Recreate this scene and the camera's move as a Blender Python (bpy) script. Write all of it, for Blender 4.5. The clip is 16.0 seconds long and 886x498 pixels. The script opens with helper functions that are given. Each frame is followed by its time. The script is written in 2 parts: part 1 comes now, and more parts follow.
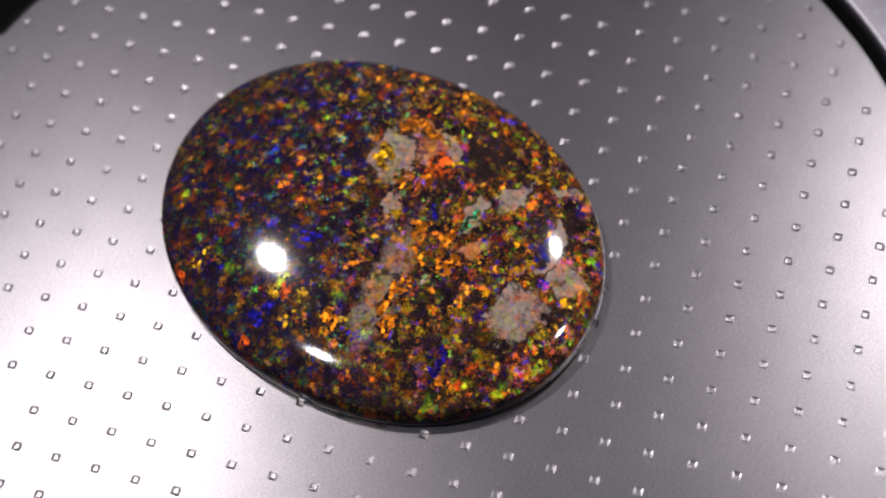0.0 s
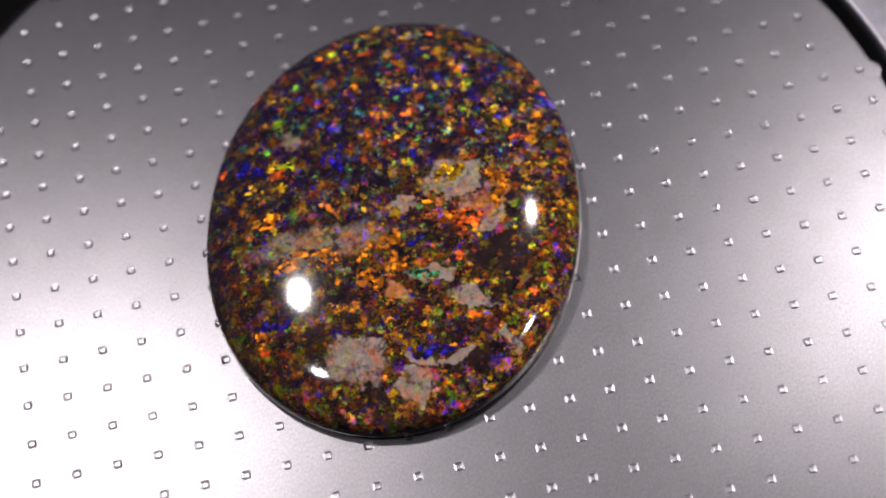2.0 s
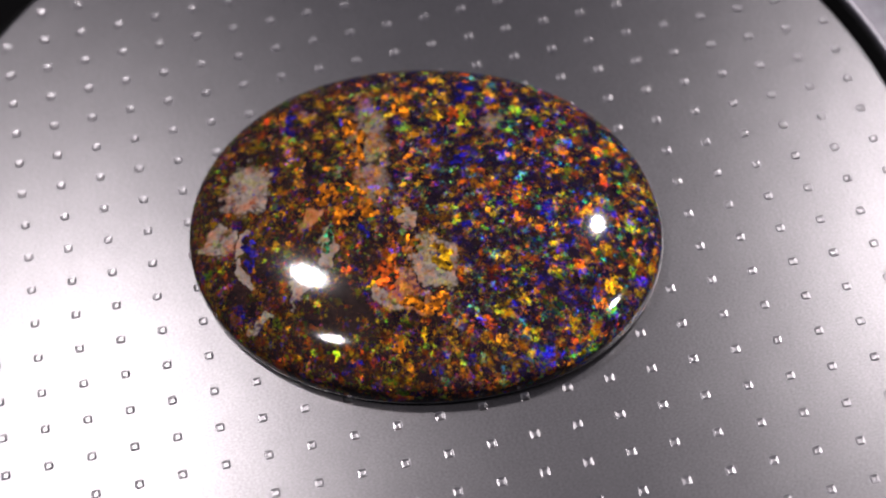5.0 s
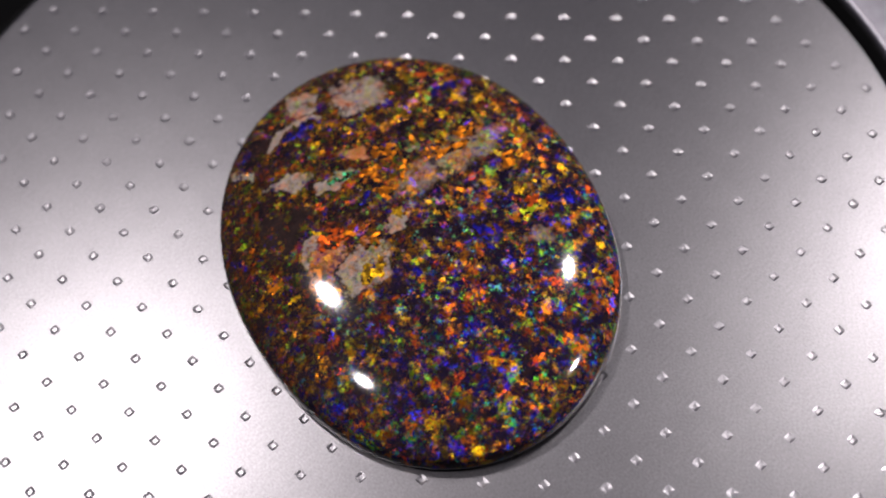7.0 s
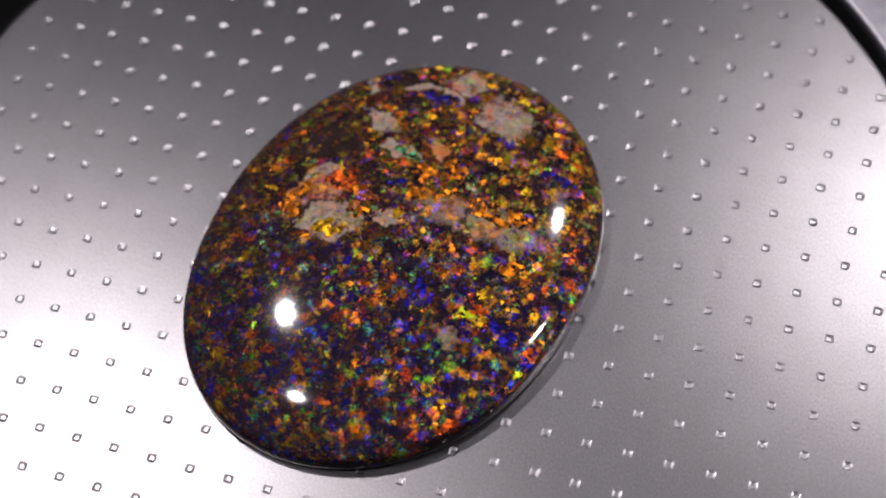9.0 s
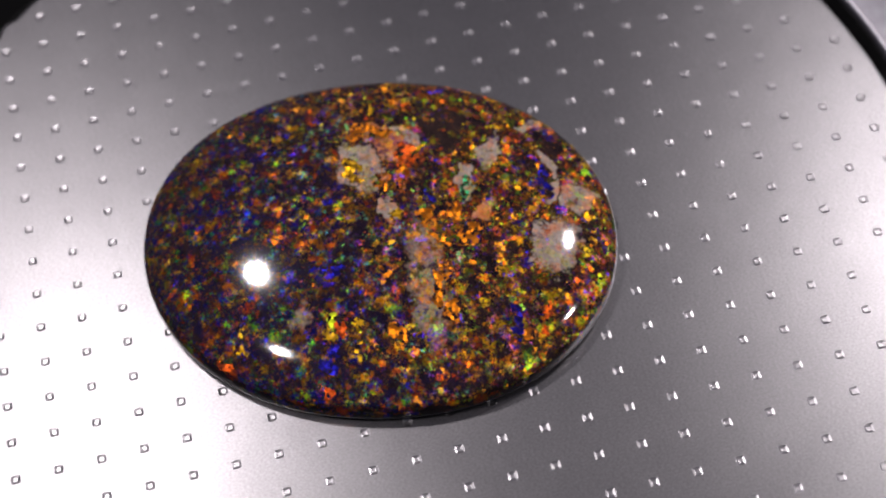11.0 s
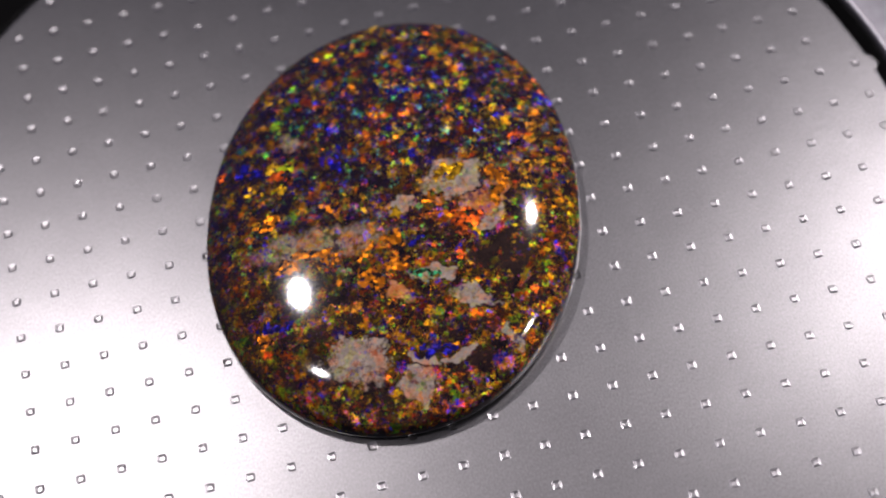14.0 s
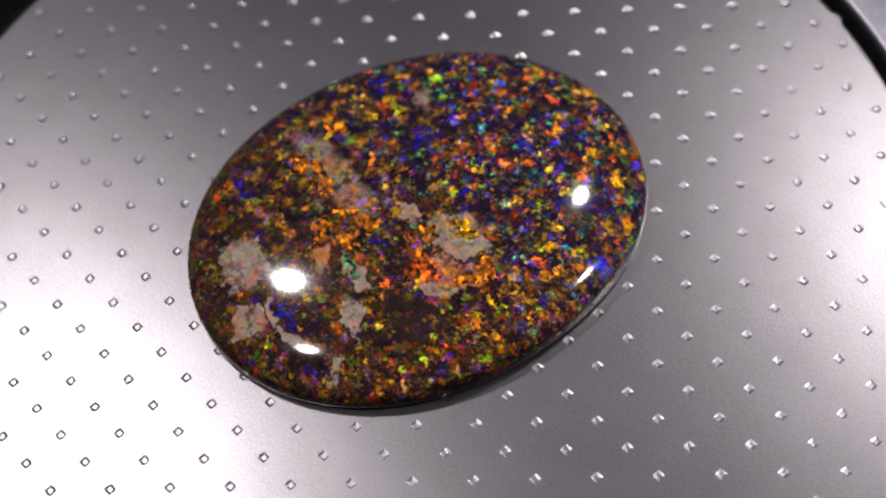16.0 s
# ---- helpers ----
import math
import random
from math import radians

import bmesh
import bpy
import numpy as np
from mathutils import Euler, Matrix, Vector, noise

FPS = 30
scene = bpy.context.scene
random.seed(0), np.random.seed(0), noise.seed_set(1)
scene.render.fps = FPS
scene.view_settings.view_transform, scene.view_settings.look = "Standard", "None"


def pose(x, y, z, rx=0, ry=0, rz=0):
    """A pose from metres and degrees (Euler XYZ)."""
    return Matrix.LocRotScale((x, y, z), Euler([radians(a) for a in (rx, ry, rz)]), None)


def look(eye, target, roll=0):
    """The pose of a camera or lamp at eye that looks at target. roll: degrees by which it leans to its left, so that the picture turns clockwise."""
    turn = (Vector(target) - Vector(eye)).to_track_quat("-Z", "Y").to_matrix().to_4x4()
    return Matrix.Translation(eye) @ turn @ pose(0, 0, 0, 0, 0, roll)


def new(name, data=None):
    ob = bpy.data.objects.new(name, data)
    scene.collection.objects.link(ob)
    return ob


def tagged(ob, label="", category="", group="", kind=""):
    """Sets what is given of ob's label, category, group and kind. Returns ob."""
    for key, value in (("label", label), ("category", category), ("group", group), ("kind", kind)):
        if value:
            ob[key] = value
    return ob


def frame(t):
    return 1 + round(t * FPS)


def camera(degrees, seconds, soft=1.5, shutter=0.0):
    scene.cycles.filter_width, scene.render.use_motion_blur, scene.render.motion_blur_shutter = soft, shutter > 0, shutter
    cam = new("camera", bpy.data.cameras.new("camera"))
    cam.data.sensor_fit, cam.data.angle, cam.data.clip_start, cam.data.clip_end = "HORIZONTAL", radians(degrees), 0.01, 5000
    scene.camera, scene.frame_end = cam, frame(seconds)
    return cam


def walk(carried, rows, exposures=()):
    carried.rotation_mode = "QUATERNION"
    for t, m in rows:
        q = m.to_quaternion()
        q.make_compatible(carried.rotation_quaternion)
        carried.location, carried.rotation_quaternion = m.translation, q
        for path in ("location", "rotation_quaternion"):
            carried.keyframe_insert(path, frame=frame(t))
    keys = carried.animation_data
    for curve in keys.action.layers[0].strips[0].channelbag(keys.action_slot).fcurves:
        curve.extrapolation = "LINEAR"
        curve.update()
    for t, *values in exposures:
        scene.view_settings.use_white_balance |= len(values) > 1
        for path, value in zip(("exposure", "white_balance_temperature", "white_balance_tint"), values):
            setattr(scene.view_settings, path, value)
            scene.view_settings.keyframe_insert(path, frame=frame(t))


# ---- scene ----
# A dark opal cabochon turning on a small steel turntable. Sizes in millimetres where MM is used.
MM = 0.001
OMEGA = -29.9064          # degrees a second, clockwise from above
T0 = 14.5                 # the time at which table and stone stand in their own axes


# ---- camera ----
cam = camera(30.584, 16.0, soft=2.1)
cam.data.dof.use_dof = True               # close-up lens, focused on the near half of the stone
cam.data.dof.focus_distance, cam.data.dof.aperture_fstop = 0.1575, 18.0
CAM = pose(0, -0.08500, 0.14378, 0, 0, -2.751) @ pose(0, 0, 0, 30.105) @ pose(0, 0, 0, 0, 0, -7.711)
walk(cam, [(0.0, CAM), (16.0, CAM)], exposures=[(0.0, 0.0), (16.0, 0.0)])

# ---- light ----
world = bpy.data.worlds.new("dim_room")
scene.world = world
world.use_nodes = True
world.node_tree.nodes["Background"].inputs[0].default_value = (0.68, 0.68, 1.0, 1)
world.node_tree.nodes["Background"].inputs[1].default_value = 0.085


def disc_lamp(name, place, size, watts, colour):
    data = bpy.data.lights.new(name, "AREA")
    data.shape, data.size, data.energy, data.color = "DISK", size, watts, colour
    ob = new(name, data)
    ob.matrix_world = look(place, (0, 0, 0.003))
    return ob


LAMPS = [((-0.132, 0.194, 0.443), 0.026, 0.66), ((0.222, 0.198, 0.412), 0.024, 0.56),
         ((-0.165, 0.030, 0.478), 0.029, 0.33), ((0.318, -0.060, 0.392), 0.034, 0.74)]
for place, size, watts in LAMPS:
    disc_lamp("ceiling_spot", place, size, watts, (1.0, 0.925, 0.94))


# ---- materials ----
class Nodes:
    """Short hand for node trees."""

    def __init__(self, name):
        self.mat = bpy.data.materials.new(name)
        self.mat.use_nodes = True
        self.nt = self.mat.node_tree
        self.bsdf = self.nt.nodes["Principled BSDF"]

    def put(self, socket, value):
        if isinstance(value, bpy.types.NodeSocket):
            self.nt.links.new(value, socket)
        else:
            socket.default_value = value

    def add(self, kind, ins=(), operation="", feature=""):
        n = self.nt.nodes.new(kind)
        if operation:
            n.operation = operation
        if feature:
            n.feature = feature
        for k, v in dict(ins).items():
            self.put(n.inputs[k], v)
        return n

    def math(self, op, a, b=0.0, c=0.0):
        return self.add("ShaderNodeMath", {0: a, 1: b, 2: c}, operation=op).outputs[0]

    def vec(self, op, a, b=(0, 0, 0), scale=1.0):
        n = self.add("ShaderNodeVectorMath", {0: a}, operation=op)
        if op == "SCALE":
            n.inputs["Scale"].default_value = scale
        elif op != "NORMALIZE":
            self.put(n.inputs[1], b)
        return n.outputs[0]

    def noise(self, vector, scale, detail=2.0, rough=0.5):
        return self.add("ShaderNodeTexNoise", {"Vector": vector, "Scale": scale, "Detail": detail, "Roughness": rough})

    def cells(self, vector, scale, feature="F1"):
        return self.add("ShaderNodeTexVoronoi", {"Vector": vector, "Scale": scale}, feature=feature)

    def ramp(self, fac, stops, mode="LINEAR"):
        n = self.add("ShaderNodeValToRGB")
        n.color_ramp.interpolation = mode
        els = n.color_ramp.elements
        while len(els) < len(stops):
            els.new(0.5)
        for el, (at, col) in zip(els, stops):
            el.position, el.color = at, (*col, 1) if len(col) == 3 else col
        self.put(n.inputs[0], fac)
        return n.outputs[0]

    def mix(self, fac, a, b, mode="MIX"):
        n = self.add("ShaderNodeMix")
        n.data_type, n.blend_type = "RGBA", mode
        self.put(n.inputs[0], fac)
        self.put(n.inputs[6], a if isinstance(a, bpy.types.NodeSocket) else (*a, 1))
        self.put(n.inputs[7], b if isinstance(b, bpy.types.NodeSocket) else (*b, 1))
        return n.outputs[2]

    def step(self, value, lo, hi):
        n = self.add("ShaderNodeMapRange", {0: value, 1: lo, 2: hi})
        n.clamp = True
        return n.outputs[0]

    def mm(self):
        co = self.add("ShaderNodeTexCoord").outputs["Object"]
        return self.vec("SCALE", co, scale=1000.0)

    def set(self, **ins):
        for k, v in ins.items():
            self.put(self.bsdf.inputs[k.replace("_", " ")], v)
        return self.mat


ROLL = radians(-10.858)    # across the rolling grain of the sheet


def steel_material(name, rough, shade):
    n = Nodes(name)
    co = n.mm()
    stain = n.noise(co, 0.12, 4, 0.6).outputs[0]
    rolled = n.add("ShaderNodeMapping", {"Vector": co, "Rotation": (0, 0, -ROLL)}).outputs[0]
    scuff = n.noise(n.vec("MULTIPLY", rolled, (2.2, 0.10, 1.0)), 1.0, 3, 0.6).outputs[0]
    streak = n.noise(n.vec("MULTIPLY", rolled, (8.0, 2.2, 1.0)), 1.0, 4, 0.65).outputs[0]
    blotch = n.noise(co, 1.7, 3, 0.6).outputs[0]
    along = n.add("ShaderNodeVectorTransform", {0: (math.cos(ROLL), math.sin(ROLL), 0)})
    along.vector_type, along.convert_from, along.convert_to = "VECTOR", "OBJECT", "WORLD"
    col = n.mix(n.step(stain, 0.3, 0.7), (0.226 * shade, 0.219 * shade, 0.229 * shade), (0.250 * shade, 0.243 * shade, 0.253 * shade))
    col = n.mix(n.math("MULTIPLY", n.step(scuff, 0.5, 0.8), 0.10), col, (0.29, 0.285, 0.29))
    # fine bright and dull grains left by the blasting
    pepper = n.noise(n.vec("MULTIPLY", rolled, (5.5, 3.4, 1.0)), 1.0, 2, 0.7).outputs[0]
    col = n.mix(1.0, col, n.ramp(pepper, [(0.30, (0.84, 0.84, 0.84)), (0.5, (1, 1, 1)), (0.70, (1.17, 1.17, 1.17))]), "MULTIPLY")
    spread = n.math("ADD", n.math("MULTIPLY", blotch, 0.05), n.math("MULTIPLY_ADD", scuff, 0.03, rough + 0.045))
    grain = n.math("MULTIPLY_ADD", blotch, 0.35, streak)
    bump = n.add("ShaderNodeBump", {"Strength": 0.30, "Distance": 0.00003, "Height": grain})
    return n.set(Base_Color=col, Metallic=1.0, Roughness=spread, Normal=bump.outputs[0], Anisotropic=0.22, Tangent=along.outputs[0])


def plain(name, dark, light, rough, scale=0.4, metal=0.0, coat=0.0, bump=0.0):
    n = Nodes(name)
    co = n.mm()
    big = n.noise(co, scale, 4, 0.6).outputs[0]
    fine = n.noise(co, scale * 14, 2, 0.6).outputs[0]
    col = n.mix(n.step(n.math("ADD", n.math("MULTIPLY", big, 0.7), n.math("MULTIPLY", fine, 0.3)), 0.35, 0.65), dark, light)
    b = n.add("ShaderNodeBump", {"Strength": bump, "Distance": 0.00008, "Height": fine})
    return n.set(Base_Color=col, Metallic=metal, Roughness=n.math("MULTIPLY_ADD", fine, 0.1, rough), Coat_Weight=coat, Normal=b.outputs[0])


ORANGE, AMBER, RED = (1.0, 0.20, 0.008), (1.0, 0.38, 0.006), (1.0, 0.075, 0.01)
LIME = (0.42, 0.62, 0.012)
YELLOW, GREEN, TEAL, BLUE, VIOLET = (0.92, 0.66, 0.008), (0.10, 0.60, 0.02), (0.01, 0.30, 0.36), (0.012, 0.018, 0.66), (0.16, 0.03, 0.66)


def flecks(n, density=0.0, seed=0.0):
    """Play of colour: ragged grains of opal in the dark ground. Returns the colour, how far it is lit, and a random tilt."""
    co = n.mm()
    ragged = n.vec("SCALE", n.vec("SUBTRACT", n.noise(co, 4.2, 6, 0.9).outputs["Color"], (0.5, 0.5, 0.5)), scale=1.5)
    p = n.vec("ADD", co, ragged)
    area = n.noise(n.vec("ADD", co, (seed, seed, 0)), 0.6, 4, 0.6).outputs[0]
    fray = n.noise(n.vec("ADD", co, (3, 19, 11)), 8.0, 3, 0.75).outputs[0]
    warm = n.noise(n.vec("ADD", co, (31, 7, 3)), 0.28, 2, 0.5).outputs[0]
    # blue lies thickest in the half of the stone away from the pale seams
    sep = n.add("ShaderNodeSeparateXYZ", {0: co})
    blue_half = n.step(n.math("ADD", sep.outputs[1], n.math("MULTIPLY", n.math("SUBTRACT", warm, 0.5), 26.0)), -6.0, 10.0)
    blush = n.noise(n.vec("ADD", co, (13, 2, 37)), 2.6, 3, 0.6).outputs[0]
    colour, lit, tilt = None, None, None
    for scale, share, off in ((3.4, 0.15, 80.0), (1.7, 0.15, 40.0), (0.95, 0.10, 0.0)):
        v = n.cells(n.vec("ADD", p, (off + seed, off, off)), scale)
        rgb = n.add("ShaderNodeSeparateColor", {0: v.outputs["Color"]})
        want = n.math("ADD", n.math("MULTIPLY_ADD", area, 2.3, share - 1.15 + density + 0.085), 0.0)
        on = n.step(n.math("SUBTRACT", want, n.math("MULTIPLY_ADD", n.math("SUBTRACT", fray, 0.5), 0.75, rgb.outputs[0])), 0.0, 0.07)
        hue = n.noise(n.vec("ADD", v.outputs["Position"], (9 - off, 51 - off, 5 - off)), 0.5, 2, 0.5).outputs[0]
        tone = n.math("FRACT", n.math("MULTIPLY_ADD", rgb.outputs[1], 0.5, n.math("MULTIPLY", hue, 3.0)))
        tone = n.math("MULTIPLY_ADD", n.math("SUBTRACT", blush, 0.5), 0.30, tone)
        warm_col = n.ramp(tone, [(0.0, RED), (0.16, ORANGE), (0.34, AMBER), (0.46, YELLOW), (0.52, AMBER), (0.60, RED), (0.64, YELLOW), (0.70, LIME), (0.77, GREEN), (0.83, ORANGE), (0.88, BLUE), (0.95, BLUE), (1.0, RED)])
        cool_col = n.ramp(tone, [(0.0, RED), (0.14, ORANGE), (0.30, AMBER), (0.40, YELLOW), (0.47, RED), (0.54, AMBER), (0.60, LIME), (0.67, GREEN), (0.73, TEAL), (0.77, BLUE), (0.93, BLUE), (1.0, VIOLET)])
        col = n.mix(blue_half, warm_col, cool_col)
        col = n.mix(1.0, col, n.ramp(rgb.outputs[2], [(0.0, (0.25, 0.24, 0.24)), (0.35, (0.65, 0.63, 0.64)), (0.6, (1, 1, 1))]), "MULTIPLY")
        core = n.ramp(n.math("MULTIPLY", v.outputs["Distance"], 1.0), [(0.1, (1, 1, 1)), (0.75, (0.6, 0.6, 0.6))])
        col = n.mix(1.0, col, core, "MULTIPLY")
        colour = col if colour is None else n.mix(on, colour, col)
        lit = on if lit is None else n.math("MAXIMUM", lit, on)
        tilt = v.outputs["Color"] if tilt is None else n.mix(on, tilt, v.outputs["Color"])
    # each grain shades from a dull rim to a yellower, brighter heart
    sparkle = n.ramp(n.noise(co, 6.0, 3, 0.65).outputs[0], [(0.36, (0.30, 0.26, 0.30)), (0.48, (0.90, 0.86, 0.90)), (0.60, (1.0, 1.2, 1.0))])
    milk = n.step(n.noise(n.vec("ADD", co, (5, 41, 23)), 0.9, 3, 0.6).outputs[0], 0.52, 0.72)
    colour = n.mix(n.math("MULTIPLY", milk, 0.12), colour, (0.50, 0.34, 0.27))
    return co, n.mix(1.0, colour, sparkle, "MULTIPLY"), lit, tilt, blue_half


POLISH = {"Specular IOR Level": 0.0, "Coat Weight": 1.0, "Coat Roughness": 0.07, "Coat IOR": 1.46}


def grains_of_opal(n, bsdf, ground, colour, lit, tilt, show):
    """Grains that mirror the lamps, each leaning its own way, under a clear polish."""
    amount = n.math("MULTIPLY", lit, show)
    lean = n.vec("SCALE", n.vec("SUBTRACT", tilt, (0.5, 0.5, 0.5)), scale=0.95)
    # the seams of colour lie flatter than the polished dome over them
    face = n.vec("ADD", n.vec("SCALE", n.add("ShaderNodeNewGeometry").outputs["Normal"], scale=0.32), (0, 0, 0.68))
    nor = n.vec("NORMALIZE", n.vec("ADD", face, lean))
    ins = {"Base Color": n.mix(amount, ground, colour), "Roughness": n.math("MULTIPLY_ADD", amount, -0.15, 0.52),
           "Metallic": n.math("MULTIPLY", amount, 0.95), "Normal": nor, **POLISH}
    for k, v in ins.items():
        n.put(bsdf.inputs[k], v)
    return bsdf.outputs[0]


def opal_material(name, dark, light, density=0.0, show=1.0, tint=0.0, navy=None, feather=0.0, families=2):
    n = Nodes(name)
    co, colour, lit, tilt, blue_half = flecks(n, density)
    cloud = n.noise(co, 0.55, 5, 0.65).outputs[0]
    speck = n.noise(co, 3.0, 3, 0.7).outputs[0]
    ground = n.mix(n.step(n.math("ADD", n.math("MULTIPLY", cloud, 0.7), n.math("MULTIPLY", speck, 0.3)), 0.38, 0.62), dark, light)
    if navy:
        ground = n.mix(n.math("MULTIPLY", n.math("MULTIPLY", blue_half, n.step(n.noise(co, 0.9, 3, 0.6).outputs[0], 0.38, 0.62)), 0.65), ground, navy)
    if tint:
        veil = n.ramp(n.noise(n.vec("ADD", co, (17, 3, 29)), 0.62, 3, 0.6).outputs[0],
                      [(0.32, (0.80, 0.20, 0.05)), (0.42, (0.66, 0.30, 0.15)), (0.47, (0.36, 0.29, 0.25)), (0.54, (0.34, 0.28, 0.25)), (0.59, (0.55, 0.44, 0.08)), (0.66, (0.22, 0.38, 0.24)), (0.74, (0.24, 0.16, 0.40))])
        ground = n.mix(tint, ground, veil)
    if feather:
        # the milk thins out towards the rim of its patch
        depth = n.add("ShaderNodeAttribute")
        depth.attribute_name = "milk"
        thick = n.math("MULTIPLY_ADD", n.math("SUBTRACT", speck, 0.5), 0.9, n.math("MULTIPLY_ADD", n.math("SUBTRACT", cloud, 0.5), 0.8, depth.outputs["Fac"]))
        ground = n.mix(n.step(thick, 0.05, feather), (0.020, 0.012, 0.013), ground)
    first = grains_of_opal(n, n.bsdf, ground, colour, lit, tilt, show)
    if families == 1:
        return n.mat
    # a second family of grains, leaning other ways, takes over as the stone turns in the light
    co2, colour2, lit2, tilt2, half2 = flecks(n, density, 23.0)
    second = grains_of_opal(n, n.nt.nodes.new("ShaderNodeBsdfPrincipled"), ground, colour2, lit2, tilt2, show)
    turn = n.step(n.noise(n.vec("ADD", co, (61, 5, 8)), 2.6, 3, 0.7).outputs[0], 0.46, 0.54)
    both = n.add("ShaderNodeMixShader", {0: n.math("MULTIPLY_ADD", turn, 0.76, 0.12), 1: first, 2: second})
    n.nt.links.new(both.outputs[0], n.nt.nodes["Material Output"].inputs["Surface"])
    return n.mat


def flash_material(name, hue, edge):
    """A broad flash of one colour, broken up by grains of the dark ground."""
    n = Nodes(name)
    co, colour, lit, tilt, blue_half = flecks(n, -0.1)
    grains = n.cells(n.vec("ADD", co, n.vec("SCALE", n.noise(co, 4.0, 3, 0.7).outputs["Color"], scale=0.7)), 2.6)
    ragged = n.add("ShaderNodeSeparateColor", {0: grains.outputs["Color"]}).outputs[0]
    glow = n.mix(n.noise(co, 5.0, 2, 0.6).outputs[0], hue, edge)
    glow = n.mix(n.step(ragged, 0.2, 0.9), n.mix(0.75, glow, (0.02, 0.012, 0.012)), glow)
    ground = n.mix(lit, (0.022, 0.012, 0.012), n.mix(0.6, colour, (0.022, 0.012, 0.012)))
    grains_of_opal(n, n.bsdf, ground, glow, n.step(ragged, 0.36, 0.42), grains.outputs["Color"], 0.9)
    return n.mat


STEEL = steel_material("blasted_steel", 0.225, 1.0)
# same sheet, colour lightened 1.45 times so the pits seem to catch more light
PUNCHED_LIT = steel_material("punched_steel_lit", 0.215, 1.45)
BLACK = plain("black_plastic", (0.004, 0.004, 0.005), (0.009, 0.008, 0.010), 0.75, bump=0.2)
GREY = plain("grey_metal", (0.25, 0.24, 0.27), (0.33, 0.32, 0.35), 0.30, metal=0.85, bump=0.3)
TABLE = plain("table_top", (0.02, 0.019, 0.02), (0.04, 0.037, 0.04), 0.6, scale=0.05, bump=0.3)
FACE = opal_material("black_opal", (0.009, 0.005, 0.008), (0.038, 0.019, 0.017), navy=(0.008, 0.006, 0.045))
BACK = plain("ironstone_back", (0.006, 0.004, 0.004), (0.022, 0.014, 0.012), 0.25, scale=0.8, coat=1.0)
PALE = opal_material("pale_potch", (0.20, 0.15, 0.13), (0.58, 0.48, 0.42), -0.10, 0.75, 0.5, feather=0.30)
HAZY = opal_material("hazy_potch", (0.17, 0.11, 0.085), (0.40, 0.27, 0.19), 0.02, 0.85, 0.5, feather=0.7)
SALMON = opal_material("salmon_potch", (0.60, 0.15, 0.03), (0.62, 0.30, 0.16), 0.04, 0.75, feather=0.35)
EDGE = opal_material("dark_edge", (0.008, 0.005, 0.005), (0.032, 0.015, 0.012), -0.05, 0.65, families=1)
BROWN = opal_material("brown_potch", (0.020, 0.012, 0.011), (0.044, 0.025, 0.022), -0.16, 0.6, families=1)


# ---- helpers for meshes ----
def part(name, bm, material, parent=None, label=""):
    me = bpy.data.meshes.new(name)
    bm.to_mesh(me)
    bm.free()
    me.materials.append(material)
    ob = new(name, me)
    if parent:
        ob.parent = parent
    if label:
        tagged(ob, label)
    return ob


def lathe(profile, segments=192, wobble=None, smooth=False):
    """A closed ring swept round z from (radius, z) pairs in millimetres."""
    bm = bmesh.new()
    rings = []
    for r, z in profile:
        ring = []
        for i in range(segments):
            a = 2 * math.pi * i / segments
            rr = r + (wobble(a) if wobble and r > 20 else 0.0)
            ring.append(bm.verts.new((rr * math.cos(a) * MM, rr * math.sin(a) * MM, z * MM)))
        rings.append(ring)
    for a, b in zip(rings, rings[1:]):
        for i in range(segments):
            j = (i + 1) % segments
            f = bm.faces.new((a[i], a[j], b[j], b[i]))
            f.smooth = smooth
    return bm, rings


# ---- setting ----
bm = bmesh.new()
bmesh.ops.create_grid(bm, x_segments=2, y_segments=2, size=0.45)
table_top = part("ground", bm, TABLE)
table_top.location = (0, 0, -0.026)
tagged(table_top, "dark matt table top under the turntable", "table top", kind="structure")

# ---- turntable base: stands still ----
base = new("rotary_stand")
base.location = (-1.6 * MM, 1.4 * MM, 0)
tagged(base, "grey metal rotary stand with black recessed well", "display stand")
bm, rings = lathe([(57.6, -1.0), (57.55, -0.6), (57.65, -0.3), (57.9, -0.08), (58.25, 0.04), (58.7, 0.07), (59.2, 0.0), (69.0, -0.3), (70.5, -0.8), (71.0, -2.0), (71.0, -26.0), (58.2, -26.0), (58.2, -1.0), (57.6, -1.0)], smooth=True)
bmesh.ops.recalc_face_normals(bm, faces=bm.faces)
part("outer_ring", bm, GREY, base, "grey metal ring with a shiny rounded lip")
bm, rings = lathe([(58.1, -26.0), (58.1, -1.1), (57.55, -1.1), (57.55, -6.0), (6.0, -6.0)])
bm.faces.new(rings[-1])
bmesh.ops.recalc_face_normals(bm, faces=bm.faces)
part("well", bm, BLACK, base, "black recessed well under the plate")

# ---- turning plate ----
PITCH_X, PITCH_Y, LEAN = 4.0, 4.2267, radians(-10.858)
ORIGIN = (-37.594, 37.045)
RIM = 54.4
lattice = []
for i in range(-8, 34):
    for j in range(-10, 30):
        u, v = i * PITCH_X, -j * PITCH_Y
        x = ORIGIN[0] + math.cos(LEAN) * u - math.sin(LEAN) * v
        y = ORIGIN[1] + math.sin(LEAN) * u + math.cos(LEAN) * v
        if math.hypot(x, y) < RIM - 1.1:
            lattice.append((x, y))
EDGE_BURRS = ((55.2, -44.5, 0.8), (54.9, -157.6, 1.6), (54.9, 32.5, 0.9), (55.0, -2.5, 0.9), (54.8, 65.0, 0.8), (54.8, 128.0, 0.7))


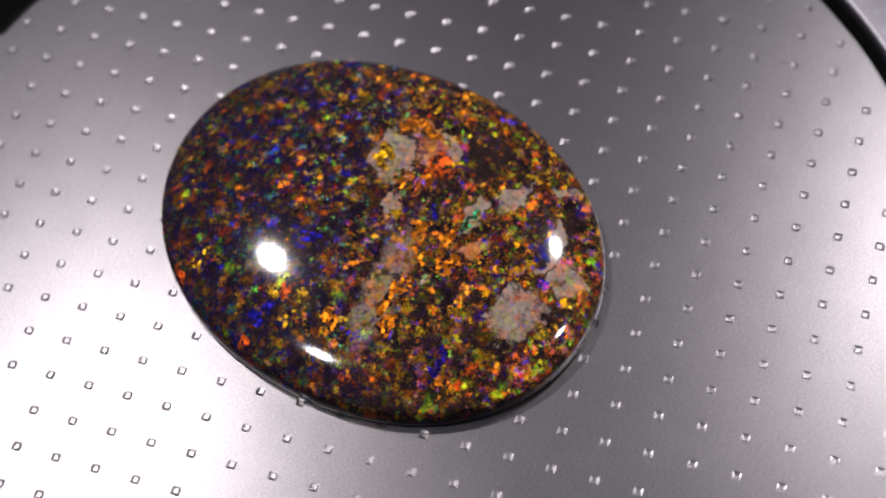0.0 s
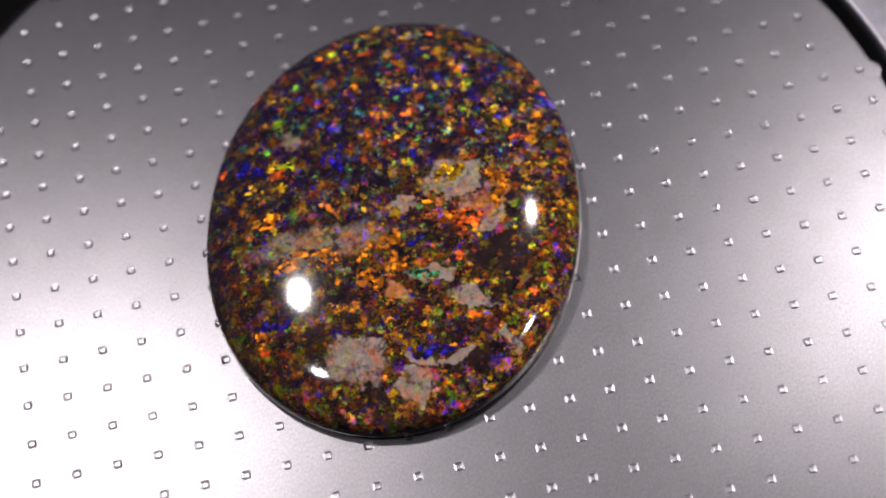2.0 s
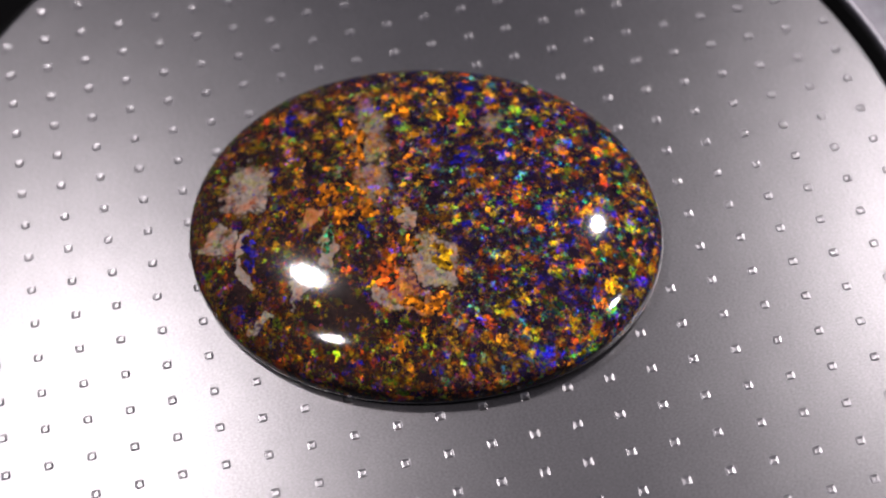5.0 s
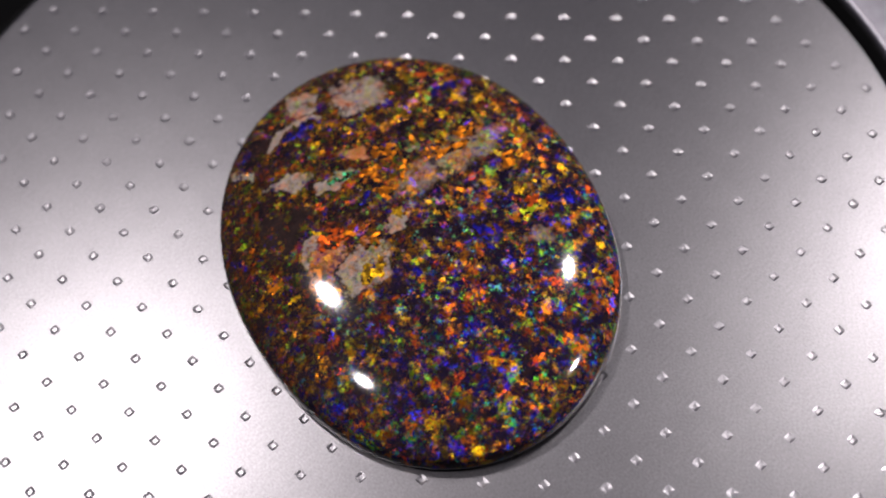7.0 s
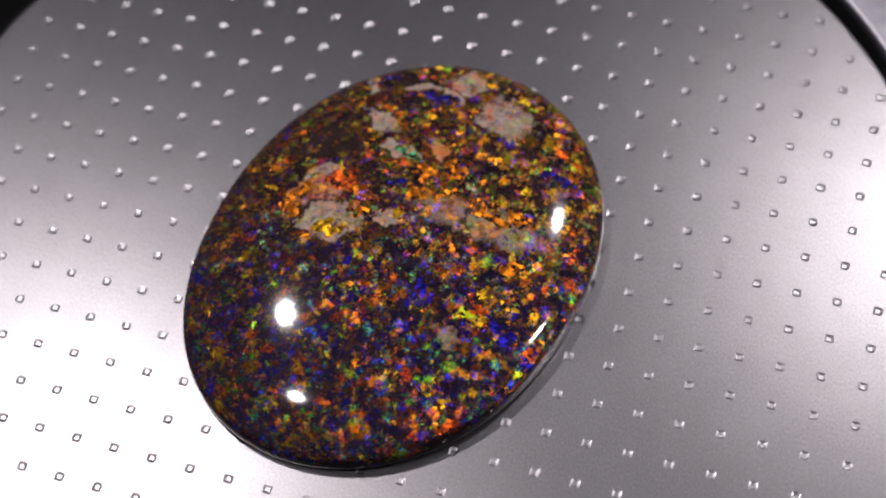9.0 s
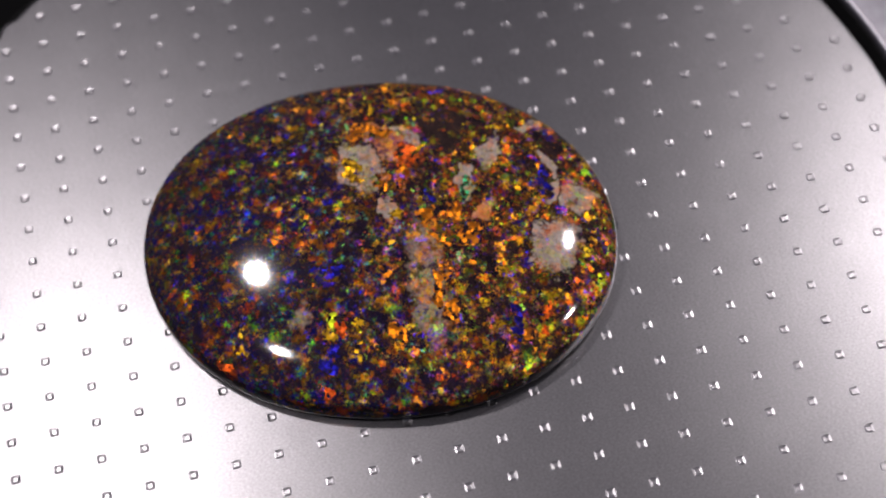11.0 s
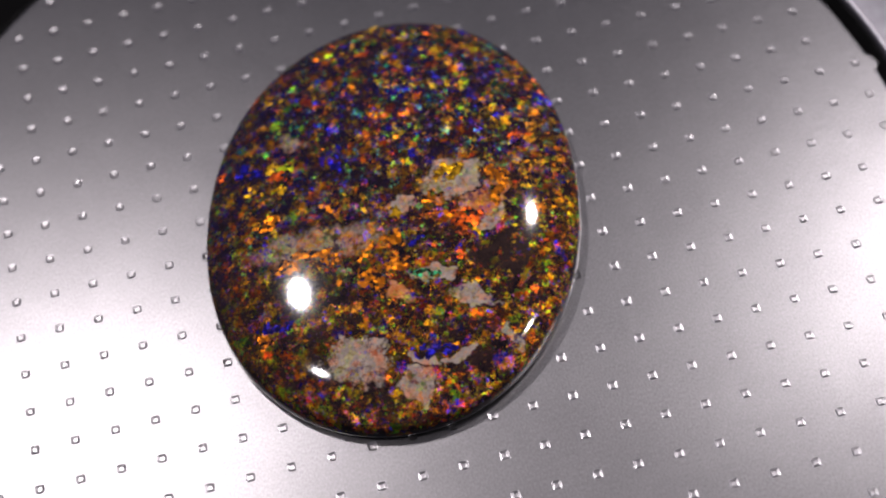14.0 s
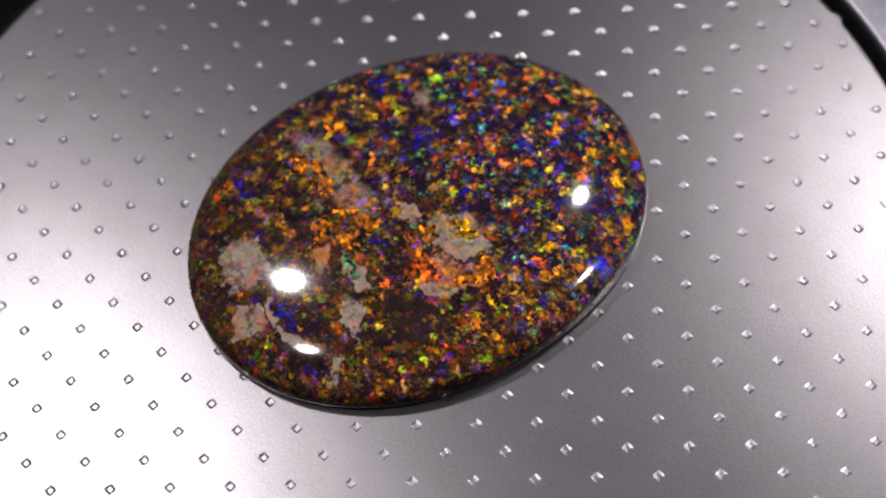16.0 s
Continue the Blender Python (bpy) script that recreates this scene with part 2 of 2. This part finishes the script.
def rim_wobble(a):
    w = 0.22 * noise.noise((3 * math.cos(a), 3 * math.sin(a), 1.7)) + 0.10 * noise.noise((14 * math.cos(a), 14 * math.sin(a), 4.1))
    for r, b, half in EDGE_BURRS:
        d = abs((a - radians(b) + math.pi) % (2 * math.pi) - math.pi) * RIM
        w = max(w, (r - RIM) * math.exp(-(d / half) ** 4))
    return w


turntable = new("turntable")
tagged(turntable, "round satin steel turntable plate with rows of dimples", "turntable")
PIT = ((0.46, 0.0, 1.30), (0.43, -0.006, 1.30), (0.24, -0.060, 1.26), (0.18, -0.067, 1.2))


def pit_ring(x, y, half, z, corner):
    """Twelve points round a rounded square that lies along the rows of the plate."""
    ring = []
    for k in range(12):
        a = math.pi / 6 * k + math.pi / 12
        r = half * min(1 / max(abs(math.cos(a)), abs(math.sin(a))), corner)
        ring.append(((x + r * math.cos(a + LEAN)) * MM, (y + r * math.sin(a + LEAN)) * MM, z * MM))
    return ring


def pit_mesh(bm, x, y):
    """A shallow punched pit with a square mouth, sloping walls and a flat floor, about 1 mm wide."""
    rings = [[bm.verts.new(c) for c in pit_ring(x, y, *step)] for step in PIT]
    for a, b in zip(rings, rings[1:]):
        for k in range(12):
            bm.faces.new((a[k], a[(k + 1) % 12], b[(k + 1) % 12], b[k]))
    bm.faces.new(rings[-1])


bm, rings = lathe([(RIM - 0.1, -1.0), (RIM, -0.9), (RIM, -0.14), (RIM - 0.10, -0.03), (RIM - 0.35, 0.0)], 900, rim_wobble)
bm.faces.new(rings[0])
mouths = [e for e in bm.edges if e.verts[0].co.z == 0 and e.verts[1].co.z == 0]
for x, y in lattice:
    ring = [bm.verts.new(c) for c in pit_ring(x, y, *PIT[0])]
    mouths += [bm.edges.new((ring[k], ring[(k + 1) % 12])) for k in range(12)]
bmesh.ops.triangle_fill(bm, use_beauty=True, edges=mouths)
bmesh.ops.recalc_face_normals(bm, faces=bm.faces)
part("plate", bm, STEEL, turntable, "satin steel disc with a rough-cut edge")


# ---- opal ----
CX, CY, R0 = 0.261, 2.364, 21.712
WAVES = ((2, -1.380, 2.145), (3, -0.078, 0.058), (4, -0.116, -0.052), (5, -0.035, -0.021))
TOP, FOOT, N_EXP, M_EXP = 5.82, -0.35, 1.700, 4.73


SWELL = ((0, 1, 0.112), (1, 0, 0.430), (0, 2, 0.106), (1, 1, 0.436), (2, 0, 0.070), (0, 3, 0.129), (1, 2, -0.412), (2, 1, -0.189), (3, 0, -0.425), (0, 4, -0.183), (1, 3, 0.041), (2, 2, -0.441), (3, 1, 0.231), (4, 0, -0.471))


def swell(x, y, rho):
    """The hand-cut dome is a little uneven: millimetres above or below an even one."""
    u, v = x / 20, y / 20
    us, vs = (1, u, u * u, u ** 3, u ** 4), (1, v, v * v, v ** 3, v ** 4)
    return (1 - rho ** 4) * sum([c * us[i] * vs[j] for i, j, c in SWELL])


def outline(a):
    return R0 + sum(c * math.cos(k * a) + s * math.sin(k * a) for k, c, s in WAVES)


def dome(rho):
    return FOOT + (TOP - FOOT) * max(1 - rho ** N_EXP, 0.0) ** (1 / M_EXP)


FLASHES = {"orange": (flash_material("orange_flash", ORANGE, AMBER), "flash", "bright orange flash of opal colour"),
           "red": (flash_material("red_flash", RED, ORANGE), "flash", "bright red flash of opal colour"),
           "yellow": (flash_material("yellow_flash", YELLOW, AMBER), "flash", "bright yellow flash of opal colour"),
           "green": (flash_material("green_flash", GREEN, YELLOW), "flash", "bright green flash of opal colour"),
           "teal": (flash_material("teal_flash", TEAL, GREEN), "flash", "dull teal flash of opal colour"),
           "blue": (flash_material("blue_flash", (0.012, 0.012, 0.50), (0.010, 0.006, 0.16)), "flash", "deep blue flash of opal colour"),
           "violet": (flash_material("violet_flash", VIOLET, BLUE), "flash", "violet flash of opal colour")}
FLASH_WARM = [
    ("yellow", 6.6, 2.0, 1.7, 0.8, 13), ("red", 6.2, -4.1, 1.2, 0.7, -13), ("yellow", -9.3, 11.3, 0.8, 0.5, -141), ("orange", -1.8, -2.2, 1.1, 0.8, -40),
    ("orange", -5.3, -5.8, 1.3, 0.7, -66), ("orange", -12.1, -0.6, 1.0, 0.8, -61), ("orange", 10.0, -2.4, 1.4, 0.7, -122), ("orange", -16.8, -6.6, 0.9, 0.5, -3),
    ("orange", -12.1, 5.4, 1.1, 0.9, 11), ("orange", -2.6, -5.2, 1.1, 0.7, 4), ("red", 6.4, -2.9, 1.7, 0.5, -21), ("orange", -9.6, -0.3, 1.8, 0.6, 151),
    ("yellow", -6.6, 19.6, 0.8, 0.5, 21), ("red", -6.8, 21.6, 1.2, 0.5, -154)]
FLASH_SMALL = [
    ("yellow", -11.7, 9.2, 0.9, 0.4, 150), ("yellow", -8.9, 8.1, 0.9, 0.5, 150), ("red", -9.6, 9.9, 0.9, 0.4, 140), ("red", -14.4, 13.1, 0.6, 0.5, 60),
    ("orange", -5.3, 3.5, 0.9, 0.6, 150), ("violet", -4.2, 9.1, 0.7, 0.5, 20), ("yellow", -0.1, -0.2, 0.6, 0.5, 100), ("orange", -4.2, -2.8, 0.9, 0.7, 40),
    ("orange", -8.1, -1.7, 1.0, 0.7, 110), ("orange", 3.7, 0.3, 1.0, 0.7, 150), ("yellow", 6.2, -5.2, 0.6, 0.4, 150), ("orange", 4.7, -2.5, 1.0, 0.6, 120),
    ("yellow", 13.4, -2.5, 0.5, 0.4, 30), ("orange", 13.0, -5.2, 1.0, 0.5, 150), ("orange", 10.9, -0.4, 1.1, 0.6, 90), ("blue", 0.3, -3.4, 0.7, 0.5, 10)]
FLASH_COOL = [
    ("blue", -2.9, 8.7, 1.7, 0.7, 66), ("blue", 4.0, 5.1, 1.0, 0.6, 53), ("green", -8.6, 10.3, 0.7, 0.5, -175), ("teal", -0.5, -7.2, 1.3, 0.4, -54),
    ("blue", -15.7, -5.7, 1.3, 0.7, -11), ("blue", -2.7, -15.1, 1.9, 0.5, -11), ("blue", -10.6, 11.5, 1.3, 0.6, 145), ("green", -2.4, -2.2, 0.5, 0.4, 140),
    ("green", -9.3, 8.2, 0.7, 0.4, -119), ("violet", -13.5, 3.2, 0.6, 0.4, -159), ("blue", -12.2, 12.6, 1.1, 0.6, -156)]
# kind, centre, half length and half width in millimetres, turn in degrees
PATCHES = [
    ("hazy", -8.2, 0.3, 7.6, 1.9, -18), ("pale", 6.6, 1.2, 3.5, 2.1, 7), ("salmon", 8.5, -2.4, 2.9, 1.5, 11), ("pale", 8.4, -4.5, 1.9, 0.8, 27),
    ("pale", 0.3, -7.7, 2.3, 0.8, -30), ("pale", 2.9, -11.6, 2.2, 0.9, -37), ("pale", -10.0, -12.8, 3.2, 2.4, -31), ("pale", -5.6, -17.6, 1.6, 1.6, -20),
    ("pale", -4.1, -15.7, 1.7, 0.5, -39), ("pale", -0.9, -16.5, 1.8, 0.5, 8), ("pale", 5.0, -16.5, 1.5, 0.5, -72), ("hazy", -6.4, 13.2, 1.6, 1.0, -35),
    ("salmon", -3.6, -8.0, 1.4, 0.9, -45), ("pale", 0.7, 0.3, 1.3, 0.8, 3), ("brown", 7.7, -8.5, 2.7, 2.3, -21)]
SPOTS = [(k, x, y, ha, hb, math.cos(radians(t)), math.sin(radians(t))) for k, x, y, ha, hb, t in FLASH_WARM + FLASH_SMALL + FLASH_COOL + PATCHES]
LOOKS = {**FLASHES, "pale": (PALE, "pale_patch", "pale grey potch patch with pink and green tints"), "hazy": (HAZY, "hazy_patch", "hazy tan translucent patch"),
         "salmon": (SALMON, "salmon_patch", "salmon orange flushed patch"), "brown": (BROWN, "brown_patch", "dull brown patch without colour")}


def limit(kind):
    return 1.3 if kind in ("pale", "hazy", "salmon") else 1.15


def warped(x, y):
    wx = x + 1.0 * noise.noise((x * 0.45, y * 0.45, 5.0)) + 0.55 * noise.noise((x * 1.3, y * 1.3, 2.0)) + 0.15 * noise.noise((x * 3.0, y * 3.0, 8.0))
    wy = y + 1.0 * noise.noise((x * 0.45, y * 0.45, 15.0)) + 0.55 * noise.noise((x * 1.3, y * 1.3, 12.0)) + 0.15 * noise.noise((x * 3.0, y * 3.0, 18.0))
    return wx, wy


def margin(spot, x, y):
    """How deep inside a patch a place lies: 1 at the middle, 0 at the rim."""
    kind, px, py, ha, hb, c, s = spot
    wx, wy = warped(x, y)
    dx, dy = wx - px, wy - py
    return 1 - (((dx * c + dy * s) / ha) ** 2 + ((dy * c - dx * s) / hb) ** 2) / limit(kind)


def patch_at(x, y):
    wx, wy = warped(x, y)
    for k, (kind, px, py, ha, hb, c, s) in enumerate(SPOTS):
        dx, dy = wx - px, wy - py
        if abs(dx) < 1.25 * ha and abs(dy) < 1.25 * ha and ((dx * c + dy * s) / ha) ** 2 + ((dy * c - dx * s) / hb) ** 2 < limit(kind):
            return k
    return -1


def opal_stone():
    stone = new("opal")
    tagged(stone, "polished oval black opal cabochon with multicoloured flecks", "gemstone")
    seg, count = 680, 180
    rhos = [math.sin(math.pi / 2 * i / count) for i in range(1, count + 1)]
    verts, normals = [(CX * MM, CY * MM, (TOP + swell(CX, CY, 0)) * MM)], [(0, 0, 1)]

    def place(rho, a, z):
        r = (R0 + (outline(a) - R0) * (0.30 + 0.70 * rho * rho)) * rho     # rounder towards the crown
        x, y = CX + r * math.cos(a), CY + r * math.sin(a)
        return Vector((x * MM, y * MM, (z + swell(x, y, rho)) * MM))

    low = 0.70                       # the edge rounds under below this height
    for rho in rhos:
        for i in range(seg):
            a = 2 * math.pi * i / seg
            verts.append(tuple(place(rho, a, max(dome(rho), low) if rho < 1 else low)))
    for rho in rhos:
        h = 1e-3
        r1, r2 = max(rho - h, 0.0), min(rho + h, 1.0 - 1e-9)
        for i in range(seg):
            a = 2 * math.pi * i / seg
            tr = place(r2, a, dome(r2)) - place(r1, a, dome(r1))
            ta = place(rho, a + 0.01, dome(rho)) - place(rho, a - 0.01, dome(rho))
            nrm = tr.cross(ta)
            normals.append(tuple(nrm.normalized()))
    groups = {}
    for i in range(seg):
        groups.setdefault(-1, []).append((0, 1 + i, 1 + (i + 1) % seg))
    for k in range(count - 1):
        for i in range(seg):
            j = (i + 1) % seg
            q = (1 + k * seg + i, 1 + (k + 1) * seg + i, 1 + (k + 1) * seg + j, 1 + k * seg + j)
            x = sum(verts[v][0] for v in q) / 4 / MM
            y = sum(verts[v][1] for v in q) / 4 / MM
            z = sum(verts[v][2] for v in q) / 4 / MM
            dark = z < 2.0 + 0.8 * noise.noise((x * 0.5, y * 0.5, 3.0)) + 0.5 * noise.noise((x * 2.2, y * 2.2, 9.0))
            groups.setdefault(-2 if dark else patch_at(x, y), []).append(q)
    for k, faces in sorted(groups.items()):
        used = sorted({v for f in faces for v in f})
        at = {v: m for m, v in enumerate(used)}
        if k == -2:
            material, name, label = EDGE, "edge", "black polished side of the stone"
        elif k < 0:
            material, name, label = FACE, "face", "domed polished face with orange, green and blue flecks"
        else:
            material, name, label = LOOKS[SPOTS[k][0]]
        me = bpy.data.meshes.new(name)
        me.from_pydata([verts[v] for v in used], [], [tuple(at[v] for v in f) for f in faces])
        me.polygons.foreach_set("use_smooth", [True] * len(me.polygons))
        me.normals_split_custom_set_from_vertices([normals[v] for v in used])
        if k >= 0 and limit(SPOTS[k][0]) > 1.2:
            milk = me.attributes.new("milk", "FLOAT", "POINT")
            milk.data.foreach_set("value", [margin(SPOTS[k], verts[v][0] / MM, verts[v][1] / MM) for v in used])
        me.materials.append(material)
        ob = new(name, me)
        ob.parent = stone
        tagged(ob, label)
    # the back: the edge tucks in below the girdle to a flat base
    bm = bmesh.new()
    rings = []
    for rho, z in ((1.0, low), (1.0, 0.5), (0.995, 0.28), (0.980, 0.10), (0.955, 0.004)):
        rings.append([bm.verts.new(place(rho, 2 * math.pi * i / seg, z)) for i in range(seg)])
    for a, b in zip(rings, rings[1:]):
        for i in range(seg):
            f = bm.faces.new((a[i], b[i], b[(i + 1) % seg], a[(i + 1) % seg]))
            f.smooth = True
    bm.faces.new(rings[-1])
    bmesh.ops.recalc_face_normals(bm, faces=bm.faces)
    part("back", bm, BACK, stone, "dark polished ironstone back and edge")
    return stone


opal = opal_stone()

# ---- punched pits, last ----
bm = bmesh.new()
pit_mesh(bm, 0, 0)
pit = bpy.data.meshes.new("dimple")
bm.to_mesh(pit)
bm.free()
pit.materials.append(PUNCHED_LIT)
near = sorted((p for p in lattice if 19.0 < math.hypot(*p)), key=lambda p: math.hypot(*p))[:300]
rest = [p for p in lattice if p not in near]
for x, y in near:
    ob = new("dimple", pit)
    ob.parent = turntable
    ob.location = (x * MM, y * MM, 0)
bm = bmesh.new()
for x, y in rest:
    pit_mesh(bm, x, y)
tagged(part("dimple_field", bm, PUNCHED_LIT, turntable), kind="stuff")


# ---- what moves ----
def motions():
    # the motor runs a little unevenly: degrees ahead or behind at every half second
    drift = (0.36, 0.26, 0.22, 0.24, 0.40, 0.50, 0.38, 0.09, -0.15, -0.35, -0.49, -0.52, -0.40, -0.28, -0.40, -0.62, -0.55,
             -0.25, -0.17, -0.05, 0.07, 0.12, 0.14, 0.20, 0.34, 0.38, 0.26, 0.20, 0.28, 0.46, 0.40, 0.10, -0.33)
    rows = [(i * 0.5, pose(0, 0, 0, 0, 0, OMEGA * (i * 0.5 - T0) + drift[i])) for i in range(33)]
    walk(turntable, rows)
    walk(opal, rows)


motions()
